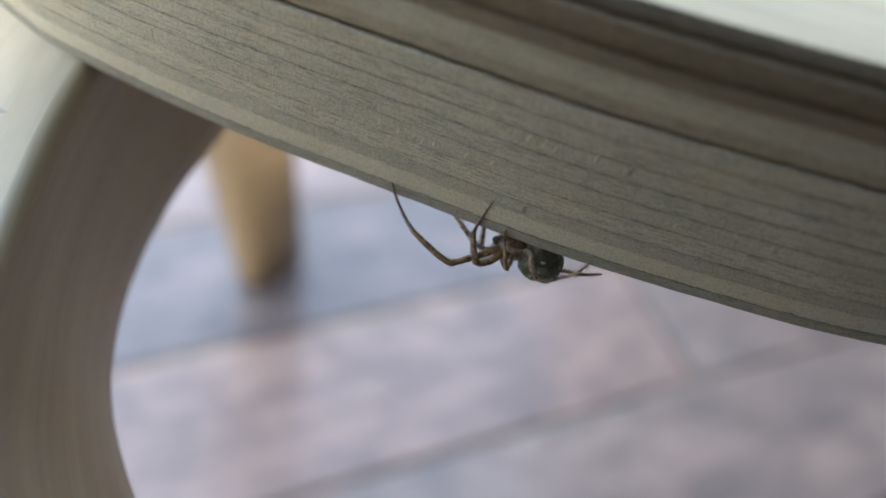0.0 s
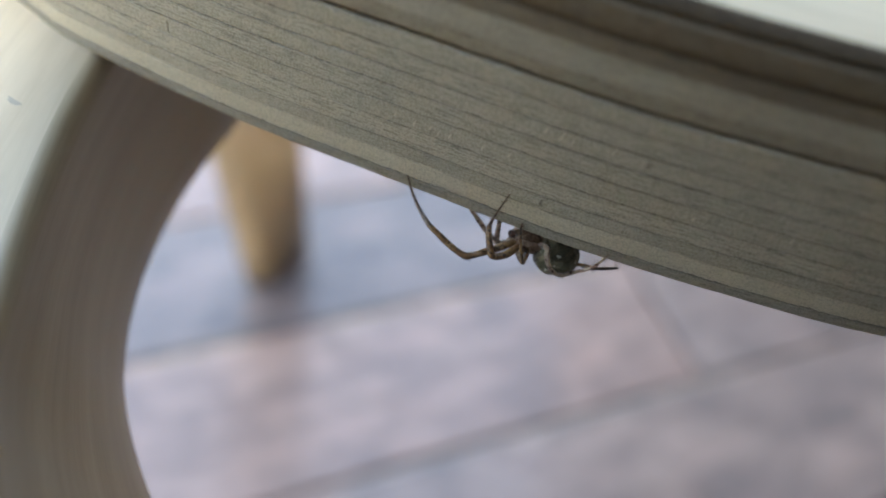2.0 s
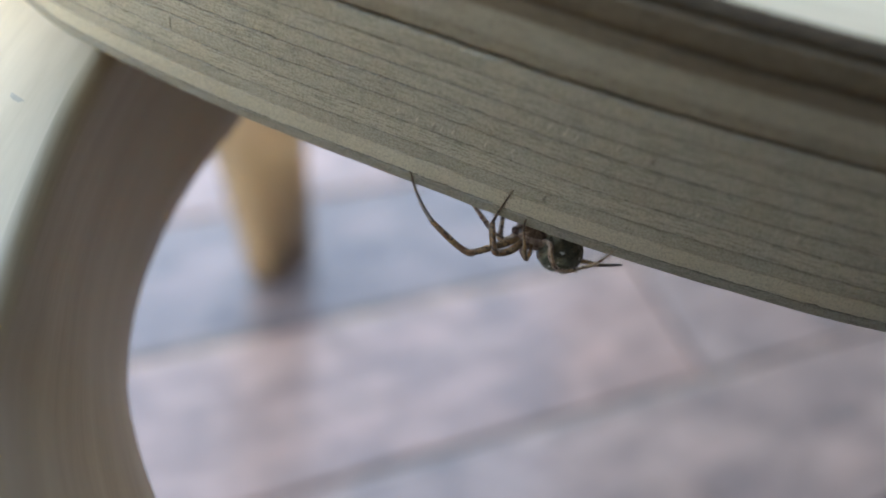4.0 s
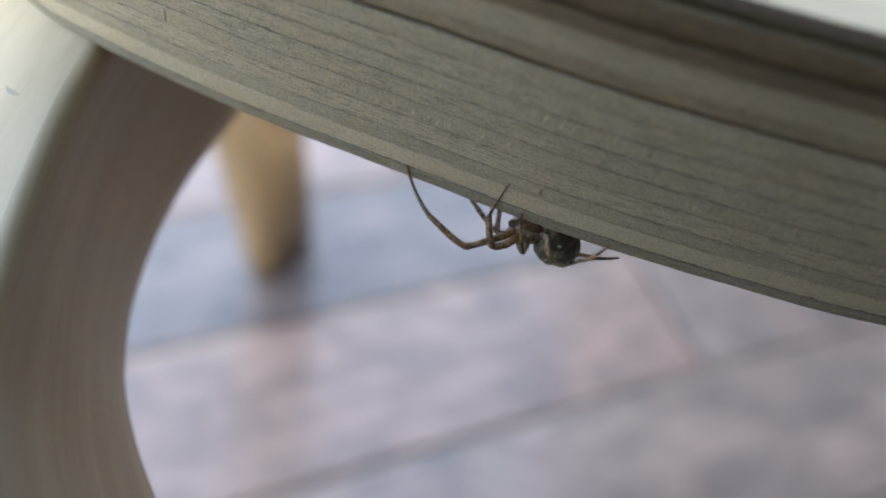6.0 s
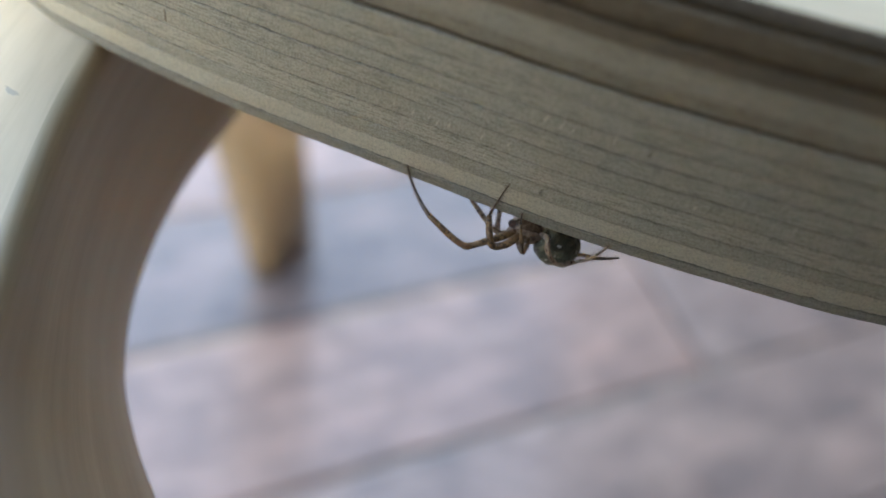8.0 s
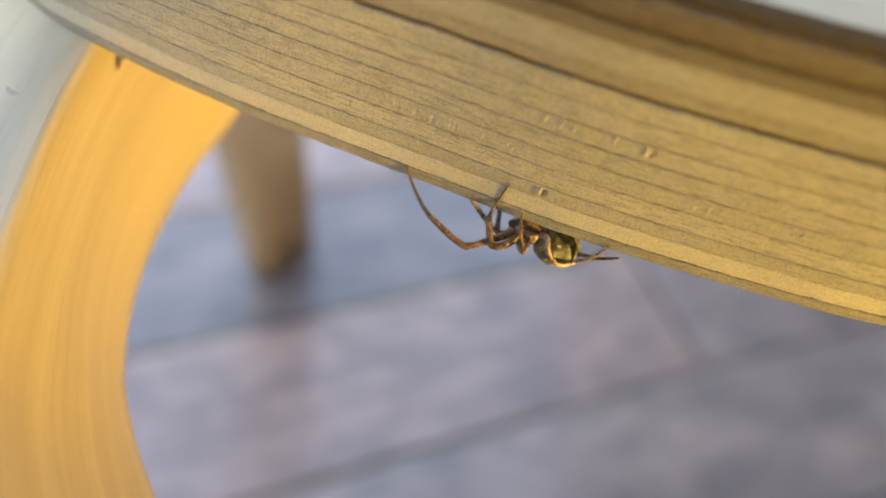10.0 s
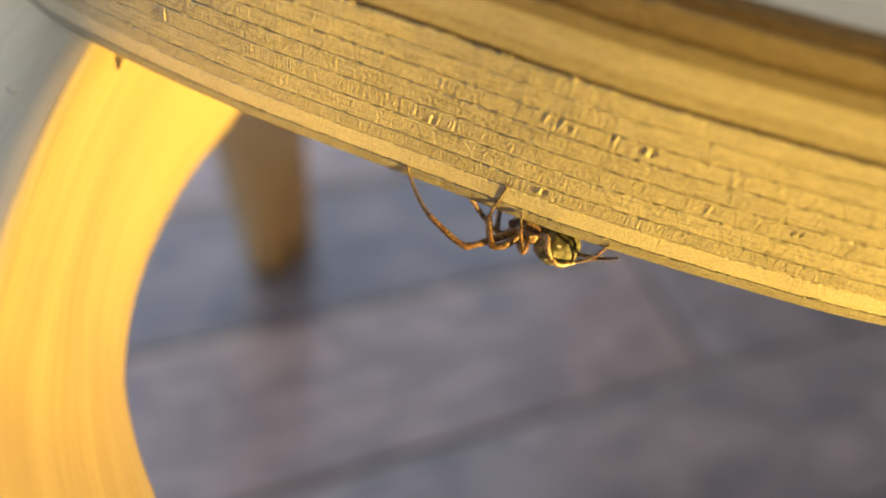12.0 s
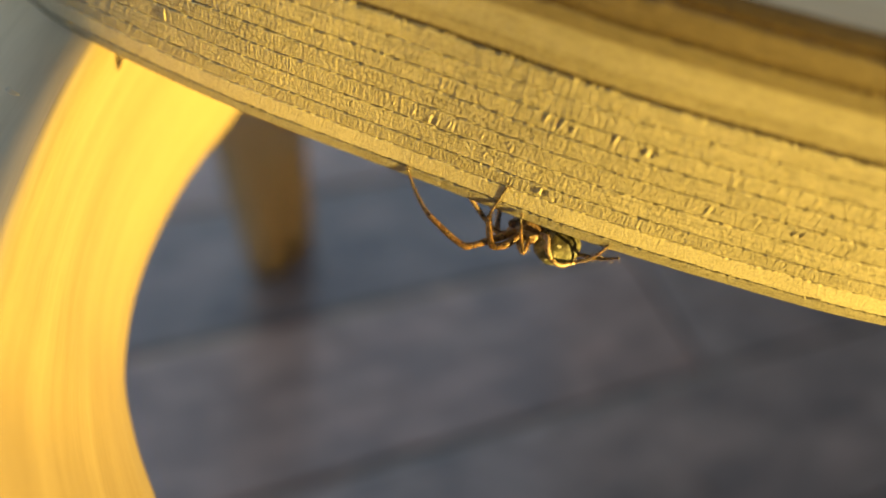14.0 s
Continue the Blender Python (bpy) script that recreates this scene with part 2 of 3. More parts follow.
def joined(boxes):
    bm = bmesh.new()
    for lo, hi in boxes:
        one = box(lo, hi)
        me = bpy.data.meshes.new("block")
        one.to_mesh(me)
        one.free()
        bm.from_mesh(me)
        bpy.data.meshes.remove(me)
    return bm


def east_blocker():
    """Unseen wall added to trim the sun: a low gap lets it through and, under that, upright slats thin it."""
    x0, x1, y0, y1, z0, z1 = 0.60, 0.74, -0.43, -0.132, 0.31, 0.415
    v0, v1, w0, w1 = -0.192, 0.048, 0.02, 0.22
    wall = part("blocker_east", joined([
        ((x0, -0.85, 0.0006), (x1, y0, 2.5)), ((x0, v1, 0.0006), (x1, 2.6, 2.5)), ((x0, y0, z1), (x1, v1, 2.5)),
        ((x0, y1, z0), (x1, v1, z1)), ((x0, y0, w1), (x1, v1, z0)), ((x0, y0, 0.0006), (x1, v0, w1)), ((x0, v0, 0.0006), (x1, v1, w0))]), BLOCKER_BROWN, smooth=False)
    tagged(wall, "unseen dark wall added to trim the sunlight through a gap", "wall", kind="structure")
    # added slats: only part of the sun gets through to the chair's leg
    slat = box((-0.0004, -0.0027, w0), (0.0004, 0.0027, w1))
    me = bpy.data.meshes.new("slat")
    slat.to_mesh(me)
    slat.free()
    me.materials.append(BLOCKER_BROWN)
    for k in range(40):
        ob = new("slat", me)
        ob.parent = wall
        ob.location = (0.67, v0 + 0.003 + 0.006 * k, 0)


east_blocker()
# overhead slab out of view, added to keep skylight off the rail's face
tagged(part("ceiling", box((-0.26, -0.85, 2.502), (0.74, -0.05, 2.62)), BLOCKER_BROWN, smooth=False), "unseen dark slab added overhead to cut skylight", "ceiling", kind="structure")


def floor_planks():
    """A deck of boards 107 mm wide that run at 28 degrees; ends staggered, cut off at the deck's edge."""
    width, length, gap = 0.1075, 1.22, 0.0017
    s0, s1, n0, n1 = -1.9, 1.9, -19, 22
    ang = radians(28.3)
    turn = Matrix.Rotation(ang, 4, "Z")
    start = 0.1672
    base = part("floor", box((s0, start + n0 * width, -0.069), (s1, start + n1 * width, -0.020)), GLUE, smooth=False)
    base.matrix_world = turn
    tagged(base, "dark oiled wooden plank floor of the terrace", "floor", kind="structure")
    b, t = 0.0026, 0.018
    bm = bmesh.new()
    hw, hl = width / 2 - gap / 2, length / 2 - gap / 2
    rings = []
    for ins, z in ((0, -t), (0, -b), (b * 0.3, -b * 0.3), (b, 0)):
        rings.append([bm.verts.new((sx * (hl - ins), sy * (hw - ins), z)) for sx, sy in ((-1, -1), (1, -1), (1, 1), (-1, 1))])
    for r0, r1 in zip(rings, rings[1:]):
        for k in range(4):
            bm.faces.new((r0[k], r0[(k + 1) % 4], r1[(k + 1) % 4], r1[k]))
    bm.faces.new(rings[-1])
    bm.faces.new(rings[0][::-1])
    me = bpy.data.meshes.new("plank")
    bm.to_mesh(me)
    bm.free()
    me.materials.append(PLANK)
    warm = me.copy()
    warm.materials[0] = PLANK_WARM
    grey = me.copy()
    grey.materials[0] = PLANK_GREY
    rng = random.Random(5)
    for row in range(n0, n1):
        shift = {-1: 0.95, 0: 0.3035, 1: 0.75}.get(row, rng.uniform(0, length))
        for k in range(-3, 4):
            a, c = max(shift + k * length, s0), min(shift + (k + 1) * length, s1)
            c -= 0.0020 if row == 0 else 0.0
            if c - a < 0.02:
                continue
            tone = rng.choice((warm, grey, me)) if row not in (-1, 0, 1) else {-1: me, 1: grey}.get(row, warm if c < 0.4 else me)
            ob = new("plank", tone)
            ob.parent = base
            flip = Matrix.Rotation(math.pi if rng.random() < 0.5 else 0, 4, "Z")
            ob.matrix_basis = Matrix.Translation(((a + c) / 2, start + (row + 0.5) * width, -0.0003 * rng.random())) @ flip @ Matrix.Diagonal(((c - a) / length, 1, 1, 1))


# ---------------------------------------------------------------- the chair
RAIL_Z = 0.3533
RAIL_CURVE = [(-0.105, 0.122), (-0.082, 0.0975), (-0.0591, 0.0805), (-0.0482, 0.0748), (-0.0277, 0.0678), (-0.0057, 0.0623), (0.013, 0.0579),
              (0.0318, 0.0551), (0.0483, 0.0537), (0.075, 0.0545), (0.105, 0.059)]
PLY_EDGES = [0, 1.35, 3.9, 5.8, 8.35, 10.7, 13.05, 15.2, 17.6, 20.0, 22.2, 25.0, 27.2, 30.2, 31.3]
PLAIN_JOINTS = (22.2, 25.0)   # these two show no open line


MOULD = [(0, 0.0), (19.4, 0.0), (20.0, -0.16), (21.7, 0.32), (22.6, 0.44), (24.0, 0.34), (25.2, 0.5), (27.0, 1.0), (28.3, 1.15), (29.8, 0.8), (31.3, -0.45)]   # mm up the face, mm proud


# torn spots in the face: x, height above the lower edge, half width, half height, depth and lip, all but x in mm
PITS = [(0.0180, 14.35, 0.30, 0.42, 0.34, 0.15), (0.0094, 4.95, 0.30, 0.40, 0.30, 0.13), (0.0343, 9.75, 0.24, 0.34, 0.18, 0.14),
        (0.0146, 14.7, 0.16, 0.60, 0.05, 0.05), (0.0086, 14.3, 0.16, 0.80, 0.04, 0.04), (0.0106, 14.0, 0.14, 0.70, 0.03, 0.03), (-0.0036, 9.2, 0.26, 0.55, 0.08, 0.05),
        (-0.0012, 9.3, 0.18, 0.60, 0.05, 0.03), (0.0256, 9.6, 0.20, 0.60, 0.05, 0.06), (-0.0353, 9.5, 0.14, 0.70, 0.05, 0.10), (0.0264, 13.9, 0.22, 0.40, 0.05, 0.06),
        (-0.0240, 1.40, 0.24, 0.16, 0.25, 0.0), (-0.0415, 6.0, 0.26, 0.16, 0.22, 0.0), (-0.0130, 7.3, 0.10, 0.34, 0.16, 0.0), (0.0395, 1.5, 0.75, 0.14, 0.22, 0.0),
        (0.0052, 9.4, 0.15, 0.55, 0.04, 0.03), (0.0303, 9.6, 0.16, 0.45, 0.05, 0.03)]


def mould(z):
    h = (z - RAIL_Z) * 1000
    for (a, p), (b, q) in zip(MOULD, MOULD[1:]):
        if a <= h <= b:
            return (p + (q - p) * (h - a) / (b - a)) / 1000
    return 0.0


# slivers: x, height above the lower edge, half width and half height in mm
SLIVERS = [(-0.0058, 9.35, 0.10, 0.50), (-0.0041, 9.30, 0.09, 0.42), (-0.0031, 9.15, 0.08, 0.55), (-0.0018, 9.40, 0.10, 0.48), (0.0018, 9.50, 0.08, 0.60), (0.0024, 7.20, 0.07, 0.42),
           (0.0075, 14.55, 0.10, 0.60), (0.0091, 14.45, 0.08, 0.70), (0.0103, 14.30, 0.11, 0.48), (0.0143, 14.80, 0.08, 0.70), (0.0240, 9.40, 0.11, 0.40), (0.0336, 10.1, 0.14, 0.38),
           (-0.0080, 9.60, 0.07, 0.36), (0.0046, 9.75, 0.08, 0.42), (0.0177, 14.45, 0.09, 0.30), (0.0089, 5.0, 0.10, 0.26)]


def torn(x, h):
    """How far the torn spots lift or sink the face, in metres."""
    out = 0.0
    for px, ph, w, t, depth, lip in PITS:
        u, v = (x - px) * 1000 / w, (h - ph) / t
        if abs(u) > 4 or abs(v) > 2:
            continue
        u -= v * 0.35
        out -= depth * math.exp(-(u * u + v * v) ** 2)
        out += lip * math.exp(-((u + 1.9) ** 2 + v * v * 0.8) ** 2)
    return out / 1000


def relief(kind, x, z, k):
    """Fibres of a veneer edge, in metres proud of it."""
    grit = 0.62 * noise.fractal(Vector((x * 2700, z * 2700, k)), 0.45, 2.25, 3)
    if kind is PLY_END:
        patch = min(1.0, max(0.12, 0.35 + 1.5 * noise.noise(Vector((x * 120, k * 3.1, 7.0)))))
        bend = 0.5 * noise.noise(Vector((x * 700, z * 900, k)))
        rib = noise.noise(Vector((x * 4200 + bend, k * 7.7, z * 330)))
        return 0.000049 * grit + patch * (0.000034 * max(rib, -0.25))
    if kind is PLY_LONG:
        fibre = noise.noise(Vector((x * 620, z * 5200, k * 2.3)))
        ripple = noise.noise(Vector((x * 1700 + z * 1500, z * 2300, k + 11.0)))
        return 0.000047 * grit + 0.000014 * fibre + 0.000020 * ripple
    return 0.000026 * grit + 0.000008 * noise.noise(Vector((x * 1200, z * 1500, k)))


def rail(chair):
    dense = spline([(x, y, 0) for x, y in RAIL_CURVE], 4600)
    dn = plan_normals(dense)
    pick = [i for i, p in enumerate(dense) if -0.066 < p.x < 0.054 or i % 60 == 0 or i == 4599]
    curve, normals = [dense[i] for i in pick], [dn[i] for i in pick]
    rng = random.Random(3)
    # from PLY_TAN up, the ridge aside, plies carry shade in their colour
    kinds = [PLY_GREY, PLY_PALE, PLY_END, PLY_LONG, PLY_END, PLY_LONG, PLY_END, PLY_LONG, PLY_END, PLY_TAN, PLY_RIDGE, PLY_HALF_SHADE, PLY_SHADE, PLY_TOP_SHADE]
    depth = 0.046
    for k, (a, b) in enumerate(zip(PLY_EDGES, PLY_EDGES[1:])):
        z0, z1 = RAIL_Z + a / 1000, RAIL_Z + b / 1000
        out = rng.uniform(-0.00003, 0.00004) if k != 1 else -0.00004
        g0, g1 = [0.0 if q in PLAIN_JOINTS else 0.00028 if q in (27.2, 20.0, 30.2) else 0.00008 for q in (a, b)]
        e, last = 0.00010, k == len(PLY_EDGES) - 2
        if a in PLAIN_JOINTS or b in PLAIN_JOINTS:
            out = 0.0
        if k == 0:
            prof = [(-0.0006, z0 - 0.0002), (-0.0002, z0 - 0.00015), (0.0, z0)]
        elif a in PLAIN_JOINTS:
            prof = [(-0.0004, z0), (-0.0001, z0), (0.0, z0)]
        else:
            prof = [(-0.0004, z0 + g0), (out - e * 0.5, z0 + g0 + 0.000005), (out, z0 + g0 + e)]
        r = 0.0008 if last else 0.0 if b in PLAIN_JOINTS else e + g1
        steps = max(5, int((z1 - z0) / 0.00011))
        zs = prof[-1][1]
        for j in range(1, steps):
            prof.append((out, zs + (z1 - r - zs) * j / steps))
        if last:
            for j in range(9):
                q = math.pi / 2 * j / 8
                prof.append((out - r + r * math.cos(q), z1 - r + r * math.sin(q)))
            prof += [(out - r - 0.0005, z1), (out - r - 0.004, z1)]
        elif b in PLAIN_JOINTS:
            prof += [(0.0, z1), (-0.0001, z1), (-0.0004, z1)]
        else:
            prof += [(out, z1 - r), (out - e * 0.5, z1 - g1 - 0.000005), (-0.0004, z1 - g1)]
        count = len(prof)
        prof += [(-depth, prof[-1][1]), (-depth, prof[0][1])]
        rings = []
        for p, nn, i in zip(curve, normals, pick):
            x = i * 0.0000525
            sway = 0.00004 * noise.noise(Vector((x * 260, k * 3.7, 0)))
            wave = [0.0 if q in PLAIN_JOINTS else 0.00010 * noise.noise(Vector((x * 500, s * 5.3, 9.0))) + 0.00007 * noise.noise(Vector((x * 2300, s * 5.3, 3.0))) for q, s in ((a, k), (b, k + 1))]
            wave[1] -= 0.0 if b in PLAIN_JOINTS else 0.00008 * max(0.0, noise.noise(Vector((x * 1100, k * 2.1, 17.0))))
            ring = []
            for j, (d, z) in enumerate(prof):
                if j >= count:
                    ring.append(p + nn * d + Vector((0, 0, z)))
                    continue
                t = (z - z0) / (z1 - z0)
                wob = sway + relief(kinds[k], x, z, k) + torn(p.x, (z - RAIL_Z) * 1000)
                if 0 < j < 3 and k or count - 4 < j < count - 1 and not last:
                    side = k if j < 3 else k + 1
                    wob -= max(0.0, noise.noise(Vector((x * 1300, side * 9.1, 2.0))) + 0.1) * 0.00010
                rise = 0 if k == 0 and t < 0.3 or last and t > 0.5 else wave[0] * (1 - t) + wave[1] * t
                ring.append(p + nn * (d + wob + mould(z)) + Vector((0, 0, z + rise)))
            rings.append(ring)
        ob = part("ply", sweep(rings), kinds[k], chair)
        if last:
            # the rail's upper face gets the colour with skylight painted in
            ob.data.materials.append(HOOP_TOP_LIT)
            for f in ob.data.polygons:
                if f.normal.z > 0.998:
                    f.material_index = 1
    # dark glue between the plies
    for z in PLY_EDGES[1:-1]:
        if z in PLAIN_JOINTS:
            continue
        zz = RAIL_Z + z / 1000
        w = 0.00042 if z in (20.0, 27.2, 30.2) else 0.00022
        rings = [[p + nn * (d + mould(zz)) + Vector((0, 0, zz + h)) for d, h in ((-0.00038, -w), (-0.00038, w), (-0.002, w), (-0.002, -w))] for p, nn in zip(curve[::4], normals[::4])]
        part("glue_line", sweep(rings), GLUE, chair, "dark glue line between veneers")
    # pale slivers that stand up from the torn end grain
    for x, h, w, t in SLIVERS:
        i = min(range(len(dense)), key=lambda q: abs(dense[q].x - x))
        d = dense[i + 1] - dense[i - 1]
        sliver = ellipsoid((0, 0, 0), (w / 1000, 0.000065, t / 1000), (0, 14, 0), 1.0, 10, 8, 0.35)
        ob = part("sliver", sliver, PLY_FRESH, chair, "pale torn wood sliver")
        ob.matrix_world = Matrix.Translation(dense[i] + Vector((0, 0, RAIL_Z + h / 1000))) @ Matrix.Rotation(math.atan2(d.y, d.x), 4, "Z")


def hoop(chair):
    """Bent side hoop that passes under the rail; its upper edge is rounded."""
    top = spline([(-0.150, 0.330, 0), (-0.105, 0.262, 0), (-0.060, 0.180, 0), (-0.0465, 0.120, 0), (-0.0465, 0.088, 0), (-0.0460, 0.0742, 0), (-0.0448, 0.0623, 0), (-0.0426, 0.0498, 0), (-0.0404, 0.0405, 0), (-0.0365, 0.0285, 0), (-0.0275, 0.0145, 0)], 160)
    low = spline([(-0.146, 0.333, 0), (-0.100, 0.264, 0), (-0.054, 0.181, 0), (-0.0415, 0.120, 0), (-0.0421, 0.1046, 0), (-0.0445, 0.0886, 0), (-0.0450, 0.0752, 0), (-0.0437, 0.0618, 0), (-0.0403, 0.0497, 0), (-0.0356, 0.0412, 0), (-0.0293, 0.033, 0), (-0.016, 0.018, 0)], 160)
    h, thick = 0.035, 0.026
    nt = plan_normals(top)
    rings = []
    for a, b, nn in zip(top, low, nt):
        nn = -nn if nn.x < 0 else nn
        zt = RAIL_Z - 0.0001
        a3, b3 = a + Vector((0, 0, zt)), b + Vector((0, 0, zt - h))
        ring = []
        for k in range(10):
            q = math.pi / 2 * k / 9
            ring.append(a3 + nn * (0.0024 * (math.sin(q) - 1)) - Vector((0, 0, 0.0030 * (1 - math.cos(q)))))
        for j in range(1, 8):
            ring.append((a3 - Vector((0, 0, 0.0030))).lerp(b3, j / 7))
        ring.append(b3 - nn * 0.0008 - Vector((0, 0, 0.0006)))
        ring.append(b3 - nn * thick - Vector((0, 0, 0.0006)))
        ring.append(a3 - nn * thick - Vector((0, 0, 0)))
        rings.append(ring)
    bm = sweep(rings)
    bm.faces.ensure_lookup_table()
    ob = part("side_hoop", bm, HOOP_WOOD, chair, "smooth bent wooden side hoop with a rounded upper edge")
    ob.data.materials.append(HOOP_TOP_LIT)
    # level faces of the hoop get the paler, skylit colour too
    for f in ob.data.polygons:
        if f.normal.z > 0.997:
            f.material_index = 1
    # a grey scuff on the upper side
    part("scuff", ellipsoid((0, 0, 0), (0.0012, 0.00040, 0.00001), (0, 0, -28), 1.0, 16, 6, 0.9), SCUFF, ob, "grey scuff on the upper side").location = (-0.0525, 0.0634, RAIL_Z - 0.000103)
    return ob


def back_leg(chair):
    near0, near1 = Vector((-0.1057, 0.2942, 0)), Vector((-0.1228, 0.3089, 0.1))
    right0, right1 = Vector((-0.0885, 0.3341, 0)), Vector((-0.0890, 0.3200, 0.1))
    left0, left1 = Vector((-0.1218, 0.2947, 0)), Vector((-0.1392, 0.3044, 0.1))
    rings = []
    for k in range(12):
        s = 0.045 + k / 11 * 3.13
        n, r, f = near0.lerp(near1, s), right0.lerp(right1, s), left0.lerp(left1, s)
        u, v, b = (r - n), (f - n), 0.025
        far = r + v
        rings.append([n + u * b, r - u * b, r + v * b * 2, far - v * b * 2, far - u * b, f + u * b, f - v * b * 2, n + v * b * 2])
    leg = part("leg", sweep(rings), LEG_WOOD, chair, "tan lacquered wooden leg")
    mid = sum(rings[0], Vector()) / 8
    foot = [[mid + (p - mid) * 0.93 + Vector((0, 0, h - mid.z)) for p in rings[0]] for h in (0.0004, 0.0020, 0.0046)]
    part("foot_pad", sweep(foot), MATTE_BLACK, leg, "black felt foot pad")


chair = empty("chair", pose(0, 0, 0), "weathered laminated bentwood chair with curved rail and hoop", "chair")
rail(chair)
hoop(chair)
back_leg(chair)


# ---------------------------------------------------------------- the spider
def shell(name, stops, scale, rough, relief=0.3, trans=0.0):
    m, n, l, p = material(name)
    t = noise_node(n, l, mapped(n, l, scale), 1.0, 5, 0.6, 0.5)
    l.new(ramp(n, l, t, stops), p.inputs["Base Color"])
    p.inputs["Roughness"].default_value = rough
    p.inputs["Subsurface Weight"].default_value = trans
    p.inputs["Subsurface Radius"].default_value = (0.0006, 0.0004, 0.0002)
    p.inputs["Subsurface Scale"].default_value = 0.5
    l.new(bump(n, l, t, relief, 0.00008), p.inputs["Normal"])
    return m


def limb_material():
    m, n, l, p = material("banded_leg")
    uv = n.new("ShaderNodeUVMap")
    sep = n.new("ShaderNodeSeparateXYZ")
    l.new(uv.outputs[0], sep.inputs[0])
    comb = n.new("ShaderNodeCombineXYZ")
    l.new(sep.outputs[0], comb.inputs[0])
    band = noise_node(n, l, comb.outputs[0], 820, 2, 0.5)
    blot = noise_node(n, l, mapped(n, l, (2300, 2300, 2300)), 1.0, 3, 0.6)
    speck = noise_node(n, l, mapped(n, l, (7000, 7000, 7000)), 1.0, 3, 0.7)
    base = ramp(n, l, band, [(0.34, (0.05, 0.022, 0.010)), (0.46, (0.215, 0.108, 0.040)), (0.62, (0.36, 0.215, 0.09))])
    base = mix(n, l, 1.0, base, ramp(n, l, blot, [(0.42, (0.08, 0.06, 0.045)), (0.50, (1, 1, 1))]), "MULTIPLY")
    base = mix(n, l, 0.3, base, ramp(n, l, speck, [(0.40, (0.045, 0.027, 0.016)), (0.55, (0.33, 0.21, 0.11))]))
    l.new(base, p.inputs["Base Color"])
    p.inputs["Roughness"].default_value = 0.36
    p.inputs["Subsurface Weight"].default_value = 0.3
    p.inputs["Subsurface Radius"].default_value = (0.0005, 0.0003, 0.0001)
    p.inputs["Subsurface Scale"].default_value = 0.5
    l.new(bump(n, l, speck, 0.5, 0.00006), p.inputs["Normal"])
    return m


LIMB = limb_material()
PALE_LIMB = shell("pale_limb", [(0.38, (0.05, 0.03, 0.022)), (0.46, (0.28, 0.195, 0.14)), (0.7, (0.48, 0.38, 0.29))], (2000, 2000, 2000), 0.35, 0.2, 0.4)
FOOT = shell("dark_foot", [(0.36, (0.025, 0.016, 0.012)), (0.50, (0.085, 0.055, 0.040)), (0.66, (0.21, 0.15, 0.11))], (1300, 1300, 1300), 0.35, 0.2, 0.1)
CARAPACE = shell("carapace", [(0.36, (0.025, 0.012, 0.008)), (0.48, (0.14, 0.082, 0.05)), (0.66, (0.31, 0.21, 0.14))], (1300, 1300, 1300), 0.4)
COXA = shell("coxa_skin", [(0.34, (0.15, 0.092, 0.06)), (0.52, (0.33, 0.23, 0.165)), (0.70, (0.48, 0.36, 0.27))], (1700, 1700, 1700), 0.45, 0.3, 0.2)


